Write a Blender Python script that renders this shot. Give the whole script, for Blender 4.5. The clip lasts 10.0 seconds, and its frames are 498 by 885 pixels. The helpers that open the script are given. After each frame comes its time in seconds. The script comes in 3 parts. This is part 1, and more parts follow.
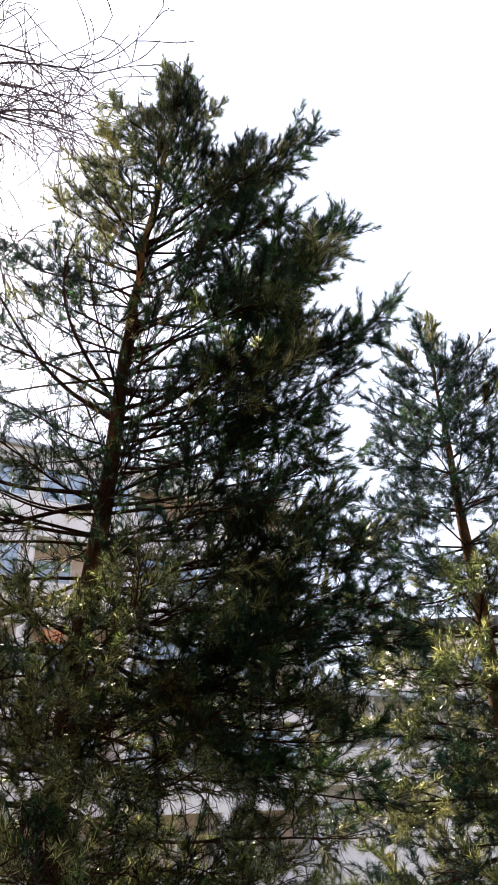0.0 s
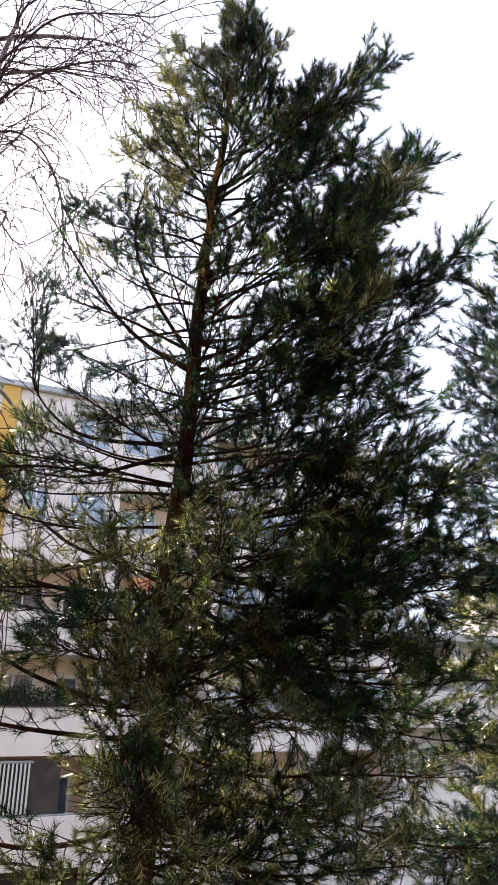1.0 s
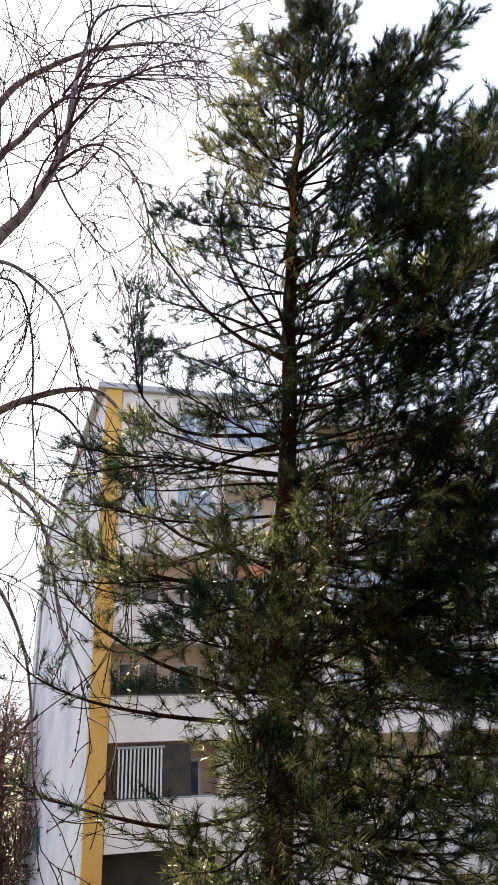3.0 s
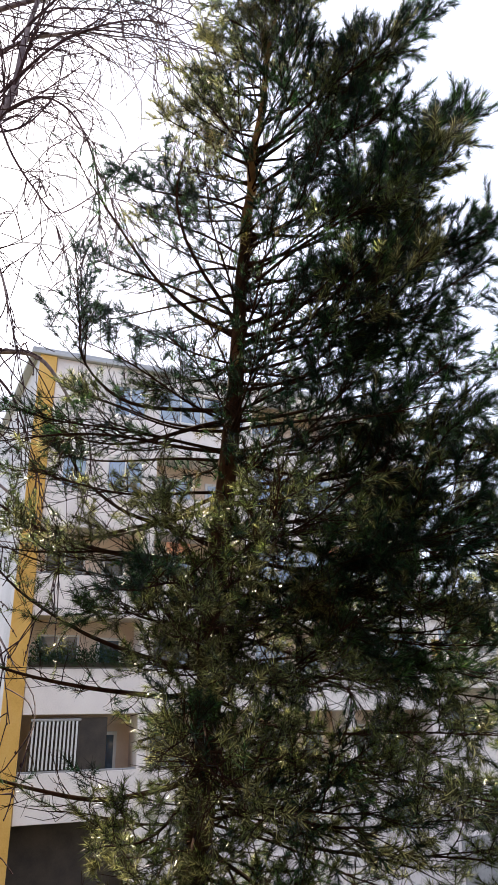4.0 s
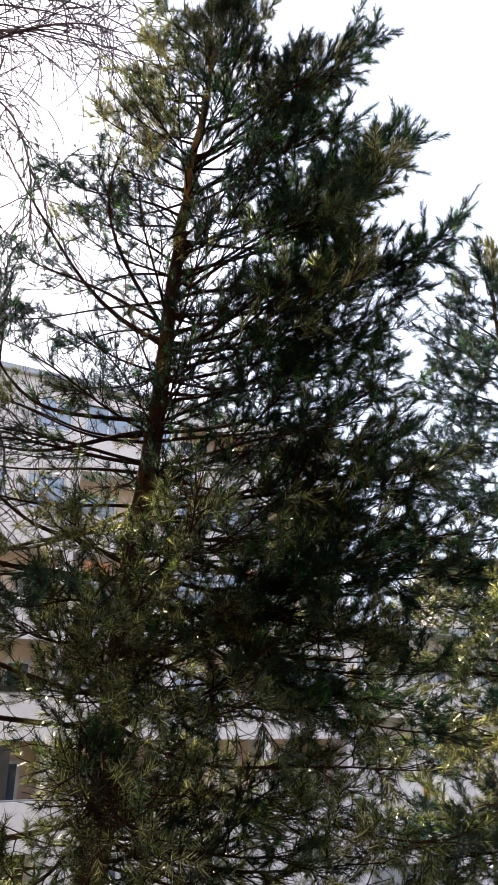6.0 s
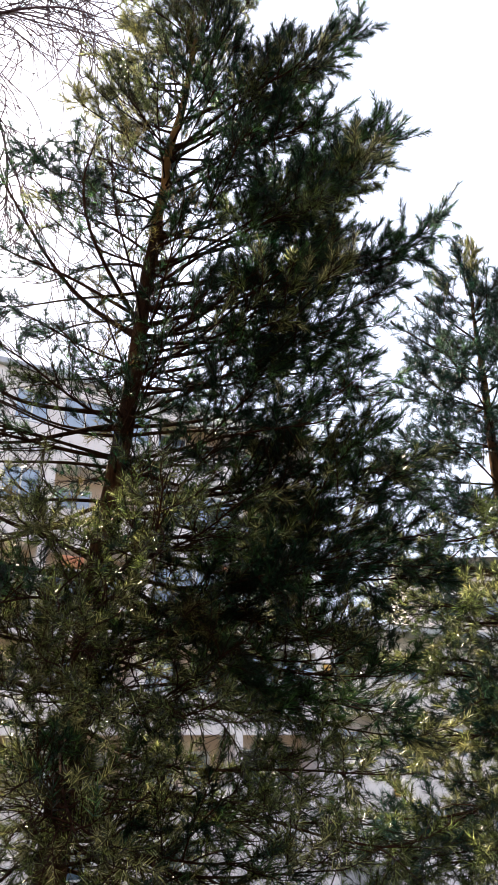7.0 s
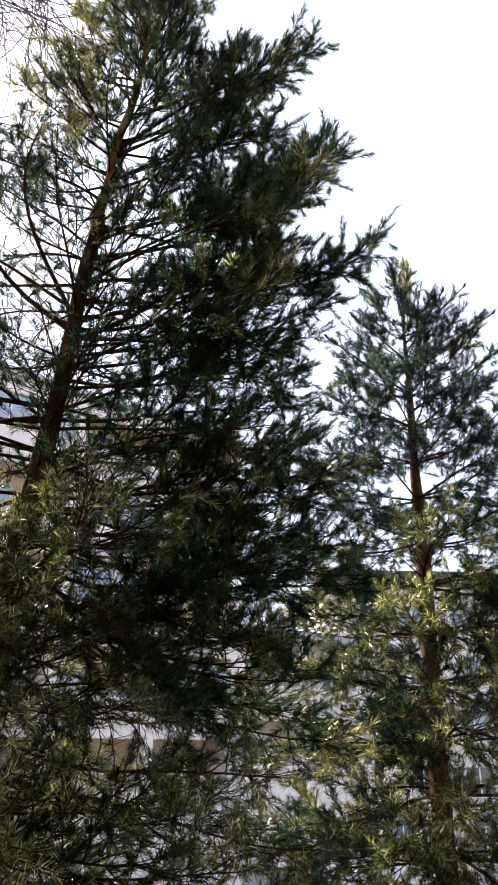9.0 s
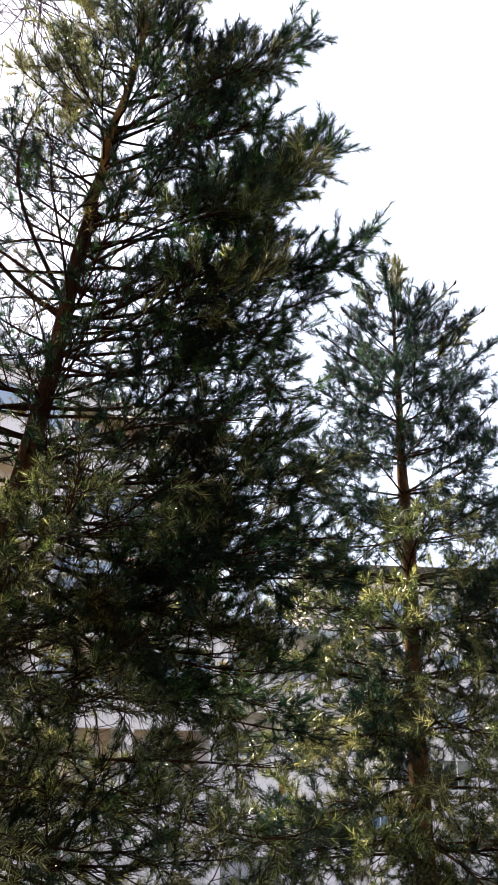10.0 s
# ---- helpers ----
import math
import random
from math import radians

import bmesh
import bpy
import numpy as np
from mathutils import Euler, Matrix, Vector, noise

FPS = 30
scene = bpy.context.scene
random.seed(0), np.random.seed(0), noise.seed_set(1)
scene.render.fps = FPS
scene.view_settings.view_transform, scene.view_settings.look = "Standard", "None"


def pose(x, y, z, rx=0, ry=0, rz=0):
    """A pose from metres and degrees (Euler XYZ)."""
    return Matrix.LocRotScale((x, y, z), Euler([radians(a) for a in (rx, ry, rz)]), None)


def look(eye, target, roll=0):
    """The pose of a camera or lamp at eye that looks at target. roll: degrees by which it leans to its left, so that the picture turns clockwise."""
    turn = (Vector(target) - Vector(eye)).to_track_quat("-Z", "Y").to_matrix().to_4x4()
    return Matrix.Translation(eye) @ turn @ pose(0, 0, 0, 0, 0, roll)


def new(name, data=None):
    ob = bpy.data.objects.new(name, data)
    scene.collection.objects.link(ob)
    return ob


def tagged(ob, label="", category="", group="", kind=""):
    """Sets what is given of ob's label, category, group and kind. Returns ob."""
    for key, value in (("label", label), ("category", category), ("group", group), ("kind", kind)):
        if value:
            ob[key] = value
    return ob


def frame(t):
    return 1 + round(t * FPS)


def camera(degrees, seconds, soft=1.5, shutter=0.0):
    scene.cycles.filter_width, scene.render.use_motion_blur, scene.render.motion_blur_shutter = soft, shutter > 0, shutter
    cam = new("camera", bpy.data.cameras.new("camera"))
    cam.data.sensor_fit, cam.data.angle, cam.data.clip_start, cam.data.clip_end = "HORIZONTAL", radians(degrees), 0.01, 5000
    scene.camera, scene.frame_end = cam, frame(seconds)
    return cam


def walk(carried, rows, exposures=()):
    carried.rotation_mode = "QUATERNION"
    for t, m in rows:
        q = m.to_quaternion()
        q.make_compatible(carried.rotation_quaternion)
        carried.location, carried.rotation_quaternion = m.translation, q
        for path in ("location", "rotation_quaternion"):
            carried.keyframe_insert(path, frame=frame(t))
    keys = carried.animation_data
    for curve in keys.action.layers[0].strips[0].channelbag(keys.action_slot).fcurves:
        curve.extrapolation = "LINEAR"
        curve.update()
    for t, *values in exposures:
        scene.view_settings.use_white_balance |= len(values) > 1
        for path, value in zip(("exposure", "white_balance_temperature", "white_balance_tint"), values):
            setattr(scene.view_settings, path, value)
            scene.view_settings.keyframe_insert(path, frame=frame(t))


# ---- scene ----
cam = camera(40.0, 10.0, soft=0.7)
PATH = [
    (0, (0.335, 2.358, 6.461), (0.193, 4.112, 7.412), -2.5),
    (0.5, (0.267, 2.417, 6.448), (-0.013, 4.208, 7.294), -0.4),
    (1, (0.315, 2.391, 6.452), (-0.059, 4.173, 7.28), -1.1),
    (1.5, (0.338, 2.363, 6.439), (-0.132, 4.129, 7.251), -1.7),
    (2, (0.344, 2.38, 6.429), (-0.296, 4.116, 7.189), -2.3),
    (2.5, (0.319, 2.346, 6.437), (-0.369, 4.055, 7.218), -1.7),
    (2.7, (0.307, 2.334, 6.445), (-0.36, 4.043, 7.239), -2.0),
    (3.8, (0.186, 2.304, 6.457), (-0.397, 4.057, 7.222), -0.9),
    (4, (0.164, 2.337, 6.447), (-0.307, 4.136, 7.183), -0.9),
    (4.5, (0.227, 2.381, 6.432), (-0.196, 4.2, 7.148), 0.1),
    (5, (0.265, 2.436, 6.423), (-0.186, 4.244, 7.15), 1.7),
    (5.5, (0.207, 2.523, 6.448), (-0.192, 4.329, 7.211), 0.4),
    (5.7, (0.162, 2.564, 6.456), (-0.145, 4.369, 7.261), -0.5),
    (6.8, (0.207, 2.716, 6.51), (-0.026, 4.548, 7.277), -0.4),
    (7, (0.22, 2.715, 6.515), (0.01, 4.543, 7.3), -0.1),
    (7.5, (0.246, 2.706, 6.507), (0.086, 4.547, 7.27), -0.7),
    (8, (0.248, 2.703, 6.49), (0.153, 4.541, 7.274), -0.6),
    (8.5, (0.256, 2.693, 6.504), (0.203, 4.517, 7.323), 0.5),
    (9, (0.223, 2.698, 6.494), (0.219, 4.531, 7.294), 1.0),
    (9.5, (0.206, 2.684, 6.5), (0.223, 4.524, 7.285), 1.6),
    (10, (0.186, 2.696, 6.485), (0.224, 4.536, 7.266), 1.7),
]
walk(cam, [(t, look(eye, target, roll)) for t, eye, target, roll in PATH], exposures=[(0.0, 2.32), (1.2, 2.32), (2.5, 2.22), (5.5, 2.25), (7.0, 2.38), (10.0, 2.38)])

# ---- sky and sun: hazy bright winter sky, sun from beyond, to the left ----
SUN_TO = Vector((-0.49, 0.56, 0.67)).normalized()
world = bpy.data.worlds.new("sky")
scene.world = world
world.use_nodes = True
wn = world.node_tree.nodes
sky = wn.new("ShaderNodeTexSky")
sky.sky_type = "NISHITA"
sky.sun_disc = False
sky.sun_elevation = math.asin(SUN_TO.z)
sky.sun_rotation = math.atan2(SUN_TO.x, SUN_TO.y)
sky.air_density, sky.dust_density, sky.ozone_density = 1.0, 2.0, 1.0
haze = wn.new("ShaderNodeMix")
haze.data_type = "RGBA"
haze.inputs[0].default_value = 0.75
haze.inputs[7].default_value = (6.15, 6.6, 8.1, 1)
world.node_tree.links.new(sky.outputs["Color"], haze.inputs[6])
wn["Background"].inputs["Strength"].default_value = 0.052
world.node_tree.links.new(haze.outputs[2], wn["Background"].inputs["Color"])
sun = new("sun", bpy.data.lights.new("sun", "SUN"))
sun.data.energy, sun.data.angle, sun.data.color = 5.0, radians(0.6), (1.0, 0.86, 0.64)
sun.matrix_world = look((-30, 0, 40), Vector((-30, 0, 40)) - SUN_TO)


# ---- materials ----
def material(name, colours, scale=8.0, rough=0.8, bump=0.3, fine=60.0, stretch=(1, 1, 1), metal=0.0, island=0.0, per_object=0.0, through_light=0.0, gloss=0.5):
    """A surface whose colour wanders between the given ones at a broad and a fine scale, with relief."""
    mat = bpy.data.materials.new(name)
    mat.use_nodes = True
    nt = mat.node_tree
    n, li = nt.nodes, nt.links
    bsdf = n["Principled BSDF"]
    bsdf.inputs["Roughness"].default_value = rough
    bsdf.inputs["Metallic"].default_value = metal
    bsdf.inputs["Specular IOR Level"].default_value = gloss
    co = n.new("ShaderNodeTexCoord")
    mp = n.new("ShaderNodeMapping")
    mp.inputs["Scale"].default_value = stretch
    li.new(co.outputs["Object"], mp.inputs["Vector"])
    big, small = n.new("ShaderNodeTexNoise"), n.new("ShaderNodeTexNoise")
    for tex, s, d in ((big, scale, 4), (small, fine, 6)):
        tex.inputs["Scale"].default_value, tex.inputs["Detail"].default_value = s, d
        li.new(mp.outputs["Vector"], tex.inputs["Vector"])
    add = n.new("ShaderNodeMath")
    add.operation = "MULTIPLY_ADD"
    add.inputs[1].default_value = 0.35
    li.new(small.outputs["Fac"], add.inputs[0])
    li.new(big.outputs["Fac"], add.inputs[2])
    sub = n.new("ShaderNodeMath")
    sub.operation = "SUBTRACT"
    sub.inputs[1].default_value = 0.175
    li.new(add.outputs[0], sub.inputs[0])
    ramp = n.new("ShaderNodeValToRGB")
    els = ramp.color_ramp.elements
    for i, c in enumerate(colours):
        e = els[i] if i < 2 else els.new(1.0)
        e.position = 0.28 + 0.44 * i / max(1, len(colours) - 1)
        e.color = (*c, 1)
    li.new(sub.outputs[0], ramp.inputs["Fac"])
    out = ramp.outputs["Color"]
    for amount, kind, sock in ((island, "ShaderNodeNewGeometry", "Random Per Island"), (per_object, "ShaderNodeObjectInfo", "Random")):
        if amount:
            src = n.new(kind)
            mr = n.new("ShaderNodeMapRange")
            mr.inputs["To Min"].default_value, mr.inputs["To Max"].default_value = 1 - amount, 1 + amount
            if amount > 0.6:
                # most pieces dull, a few pale: sun glints on needles, painted as colour
                mr.inputs["To Min"].default_value, mr.inputs["To Max"].default_value = 0.2, 0.2 + 4.4 * amount
                power = n.new("ShaderNodeMath")
                power.operation, power.inputs[1].default_value = "POWER", 4.0
                li.new(src.outputs[sock], power.inputs[0])
                li.new(power.outputs[0], mr.inputs["Value"])
            else:
                li.new(src.outputs[sock], mr.inputs["Value"])
            hsv = n.new("ShaderNodeHueSaturation")
            li.new(mr.outputs["Result"], hsv.inputs["Value"])
            li.new(out, hsv.inputs["Color"])
            out = hsv.outputs["Color"]
    li.new(out, bsdf.inputs["Base Color"])
    if bump:
        bp = n.new("ShaderNodeBump")
        bp.inputs["Strength"].default_value, bp.inputs["Distance"].default_value = bump, 0.02
        li.new(add.outputs[0], bp.inputs["Height"])
        li.new(bp.outputs["Normal"], bsdf.inputs["Normal"])
    if through_light:
        tr = n.new("ShaderNodeBsdfTranslucent")
        li.new(out, tr.inputs["Color"])
        mix = n.new("ShaderNodeMixShader")
        mix.inputs[0].default_value = through_light
        li.new(bsdf.outputs[0], mix.inputs[1])
        li.new(tr.outputs[0], mix.inputs[2])
        li.new(mix.outputs[0], n["Material Output"].inputs["Surface"])
    return mat


M_BARK = material("pine_bark", [(0.010, 0.007, 0.005), (0.030, 0.017, 0.011), (0.085, 0.043, 0.025)], 5, 0.9, 0.9, 40, stretch=(1, 1, 0.3), gloss=0.02)
M_BARK_HIGH = material("orange_pine_bark", [(0.05, 0.026, 0.010), (0.15, 0.085, 0.032), (0.30, 0.18, 0.07)], 7, 0.9, 0.7, 40, stretch=(1, 1, 0.4), gloss=0.05)
M_BARK_YOUNG = material("red_brown_pine_bark", [(0.022, 0.012, 0.007), (0.075, 0.040, 0.020), (0.19, 0.11, 0.05)], 7, 0.9, 0.7, 40, stretch=(1, 1, 0.4), gloss=0.04)
M_TWIG = material("pine_twig_bark", [(0.009, 0.005, 0.004), (0.040, 0.020, 0.013)], 12, 0.9, 0.3, 90, per_object=0.3, gloss=0.02)
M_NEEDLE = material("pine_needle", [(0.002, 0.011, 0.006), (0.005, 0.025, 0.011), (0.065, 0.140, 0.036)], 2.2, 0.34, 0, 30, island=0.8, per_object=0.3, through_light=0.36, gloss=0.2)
M_BLUISH = material("bluish_pine_needle", [(0.002, 0.010, 0.009), (0.006, 0.025, 0.017), (0.05, 0.09, 0.045)], 2.2, 0.36, 0, 30, island=0.8, per_object=0.3, through_light=0.3, gloss=0.14)
# olive to cream: sunlight on the needles, put into their colour
M_OLIVE = material("sunlit_olive_needle", [(0.010, 0.025, 0.007), (0.085, 0.112, 0.032), (0.38, 0.37, 0.16)], 1.8, 0.26, 0, 30, island=0.8, per_object=0.3, through_light=0.38, gloss=0.8)
# pale yellow-green puts sunlight into top tufts; the second pine's leader is itself pale
M_PALE = material("young_sunlit_needle", [(0.12, 0.14, 0.04), (0.37, 0.36, 0.12)], 3, 0.4, 0, 30, island=0.65, through_light=0.35, gloss=0.4)
M_DEAD = material("dry_needle", [(0.10, 0.085, 0.022), (0.24, 0.20, 0.06)], 3, 0.7, 0, 30, island=0.4, through_light=0.2)
M_BARE = material("grey_bark", [(0.07, 0.055, 0.06), (0.17, 0.135, 0.145), (0.30, 0.25, 0.26)], 6, 0.9, 0.6, 50, stretch=(1, 1, 0.5), gloss=0.1)
M_BARETWIG = material("dark_twig_bark", [(0.026, 0.015, 0.019), (0.085, 0.052, 0.058)], 9, 0.9, 0.3, 60, gloss=0.05)
M_BRUSH = material("brown_bark", [(0.035, 0.018, 0.012), (0.10, 0.05, 0.032)], 6, 0.9, 0.4, 50, per_object=0.3)
M_WHITE = material("pale_render", [(0.70, 0.65, 0.65), (0.83, 0.77, 0.76), (0.88, 0.83, 0.81)], 0.8, 0.9, 0.25, 25)
M_OCHRE = material("ochre_render", [(0.52, 0.29, 0.06), (0.66, 0.39, 0.10), (0.72, 0.46, 0.15)], 0.9, 0.9, 0.25, 25)
M_PEACH = material("peach_render", [(0.70, 0.55, 0.43), (0.82, 0.68, 0.56)], 0.9, 0.9, 0.2, 25, per_object=0.12)
M_ROOF = material("grey_roof_sheet", [(0.36, 0.37, 0.39), (0.50, 0.51, 0.53)], 1.5, 0.5, 0.2, 30)
M_DARK = material("dark_paint_and_shade", [(0.035, 0.03, 0.028), (0.075, 0.06, 0.05)], 2, 0.8, 0.2, 30)
M_FRAME = material("white_window_frame", [(0.66, 0.66, 0.66), (0.76, 0.76, 0.75)], 3, 0.5, 0.1, 30)
M_METAL = material("grey_painted_metal", [(0.30, 0.30, 0.31), (0.42, 0.42, 0.43)], 5, 0.45, 0.1, 40, metal=0.3)
M_SLAT = material("white_metal_slat", [(0.62, 0.62, 0.63), (0.74, 0.74, 0.75)], 5, 0.5, 0.1, 40)
M_ORANGE = material("orange_fabric", [(0.52, 0.20, 0.10), (0.64, 0.30, 0.17)], 4, 0.9, 0.3, 80)
M_PLAQUE = material("teal_enamel", [(0.03, 0.16, 0.22), (0.06, 0.24, 0.30)], 4, 0.35, 0.05, 40)
M_GREY = material("weathered_grey_render", [(0.46, 0.46, 0.50), (0.60, 0.59, 0.63), (0.69, 0.67, 0.70)], 0.5, 0.9, 0.25, 20)
M_GROUND = material("winter_grass", [(0.03, 0.036, 0.013), (0.065, 0.065, 0.027), (0.12, 0.10, 0.05)], 0.6, 0.95, 0.6, 14)
M_BROWN = material("brown_render", [(0.055, 0.042, 0.035), (0.09, 0.07, 0.058)], 0.8, 0.9, 0.25, 25)


def glass(name, tint):
    mat = bpy.data.materials.new(name)
    mat.use_nodes = True
    b = mat.node_tree.nodes["Principled BSDF"]
    b.inputs["Base Color"].default_value = (*tint, 1)
    b.inputs["Roughness"].default_value = 0.04
    b.inputs["IOR"].default_value = 1.9
    b.inputs["Specular IOR Level"].default_value = 1.0
    return mat


M_PANE = glass("window_glass", (0.05, 0.09, 0.14))
# blue base colour paints the sky's reflection into these panes
M_BLUE = glass("sky_tinted_glass", (0.13, 0.20, 0.30))


# ---- mesh helpers ----
def mesh_object(name, verts, faces, mat, parent=None, label="", smooth=False):
    me = bpy.data.meshes.new(name)
    me.from_pydata(verts if isinstance(verts, list) else verts.tolist(), [], faces if isinstance(faces, list) else faces.tolist())
    if smooth:
        me.polygons.foreach_set("use_smooth", [True] * len(me.polygons))
    me.materials.append(mat)
    ob = new(name, me)
    ob.parent = parent
    return tagged(ob, label)


def part(name, bm, mat, parent, label=""):
    me = bpy.data.meshes.new(name)
    bm.to_mesh(me)
    bm.free()
    me.materials.append(mat)
    ob = new(name, me)
    ob.parent = parent
    return tagged(ob, label)


def box(bm, lo, hi, bevel=0.0):
    """A block between two corners, with its edges eased."""
    made = bmesh.ops.create_cube(bm, size=1.0, matrix=Matrix.Translation([(a + b) / 2 for a, b in zip(lo, hi)]) @ Matrix.Diagonal([b - a for a, b in zip(lo, hi)] + [1]))
    if bevel:
        edges = list({e for v in made["verts"] for e in v.link_edges})
        bmesh.ops.bevel(bm, geom=edges, offset=bevel, segments=1, affect="EDGES")
    return bm


def block(name, lo, hi, mat, parent, bevel=0.01, label=""):
    return part(name, box(bmesh.new(), lo, hi, bevel), mat, parent, label)


class Tubes:
    """Collects tapered round branches into one mesh."""
    def __init__(self):
        self.v, self.f, self.bud = [], [], None

    def add(self, pts, r0, r1, sides=4, power=1.0):
        pts = np.asarray(pts, float)
        m = len(pts)
        tang = np.gradient(pts, axis=0)
        tang /= np.linalg.norm(tang, axis=1)[:, None] + 1e-9
        ref = np.array([0, 0, 1.0]) if abs(tang[0, 2]) < 0.8 else np.array([1.0, 0, 0])
        a = np.cross(tang, ref)
        a /= np.linalg.norm(a, axis=1)[:, None] + 1e-9
        b = np.cross(tang, a)
        rad = r1 + (r0 - r1) * (1 - np.linspace(0, 1, m)) ** power
        ang = np.arange(sides) * 2 * math.pi / sides
        ring = pts[:, None] + rad[:, None, None] * (a[:, None] * np.cos(ang)[None, :, None] + b[:, None] * np.sin(ang)[None, :, None])
        k = len(self.v)
        self.v += ring.reshape(-1, 3).tolist()
        for i in range(m - 1):
            for j in range(sides):
                p, q = k + i * sides + j, k + i * sides + (j + 1) % sides
                self.f.append((p, q, q + sides, p + sides))

    def make(self, name, mat, parent, label=""):
        return mesh_object(name, self.v, self.f, mat, parent, label, smooth=True)


def unit(v):
    return v / (np.linalg.norm(v) + 1e-9)


def needles(rng, starts, ends, count, length, width=0.0042, lean=(26, 68)):
    """Needles set all round the outer part of each twig, pointing forwards."""
    p0, p1 = np.asarray(starts), np.asarray(ends)
    n = len(p0)
    axis = p1 - p0
    axis /= np.linalg.norm(axis, axis=1)[:, None] + 1e-9
    s = rng.random((n, count)) ** 0.8
    base = p0[:, None] + (p1 - p0)[:, None] * s[..., None]
    rnd = rng.normal(size=(n, count, 3))
    perp = rnd - (rnd * axis[:, None]).sum(-1, keepdims=True) * axis[:, None]
    perp /= np.linalg.norm(perp, axis=-1, keepdims=True) + 1e-9
    th = np.radians(rng.uniform(*lean, (n, count)))[..., None] * (1.1 - 0.45 * s[..., None])
    d = axis[:, None] * np.cos(th) + perp * np.sin(th)
    ln = length * rng.uniform(0.65, 1.15, (n, count, 1))
    side = np.cross(d, rng.normal(size=(n, count, 3)))
    side /= np.linalg.norm(side, axis=-1, keepdims=True) + 1e-9
    w = side * width * 0.5
    tri = np.stack([base - w, base + w, base + d * ln], axis=2).reshape(-1, 3)
    return tri


def needle_object(name, tri, mat, parent):
    me = bpy.data.meshes.new(name)
    k = len(tri)
    me.vertices.add(k)
    me.vertices.foreach_set("co", np.ascontiguousarray(tri, np.float32).ravel())
    me.loops.add(k)
    me.loops.foreach_set("vertex_index", np.arange(k, dtype=np.int32))
    me.polygons.add(k // 3)
    me.polygons.foreach_set("loop_start", np.arange(0, k, 3, dtype=np.int32))
    me.update()
    me.validate()
    me.materials.append(mat)
    ob = new(name, me)
    ob.parent = parent
    return ob


def swing(d, yaw, lift):
    """Turns a direction about the upright by yaw degrees and lifts it by lift degrees."""
    flat = math.hypot(d[0], d[1])
    az, el = math.atan2(d[1], d[0]) + radians(yaw), math.atan2(d[2], flat) + radians(lift)
    el = max(-1.4, min(1.45, el))
    return np.array([math.cos(el) * math.cos(az), math.cos(el) * math.sin(az), math.sin(el)])


def glide(points, n):
    """A smooth line through a few places."""
    p = np.array([points[0]] + list(points) + [points[-1]], float)
    out = []
    for i in range(1, len(p) - 2):
        for t in np.linspace(0, 1, n, endpoint=False):
            a, b, c, d = p[i - 1:i + 3]
            out.append(0.5 * (2 * b + (c - a) * t + (2 * a - 5 * b + 4 * c - d) * t * t + (3 * b - a - 3 * c + d) * t ** 3))
    return np.array(out + [p[-2]])


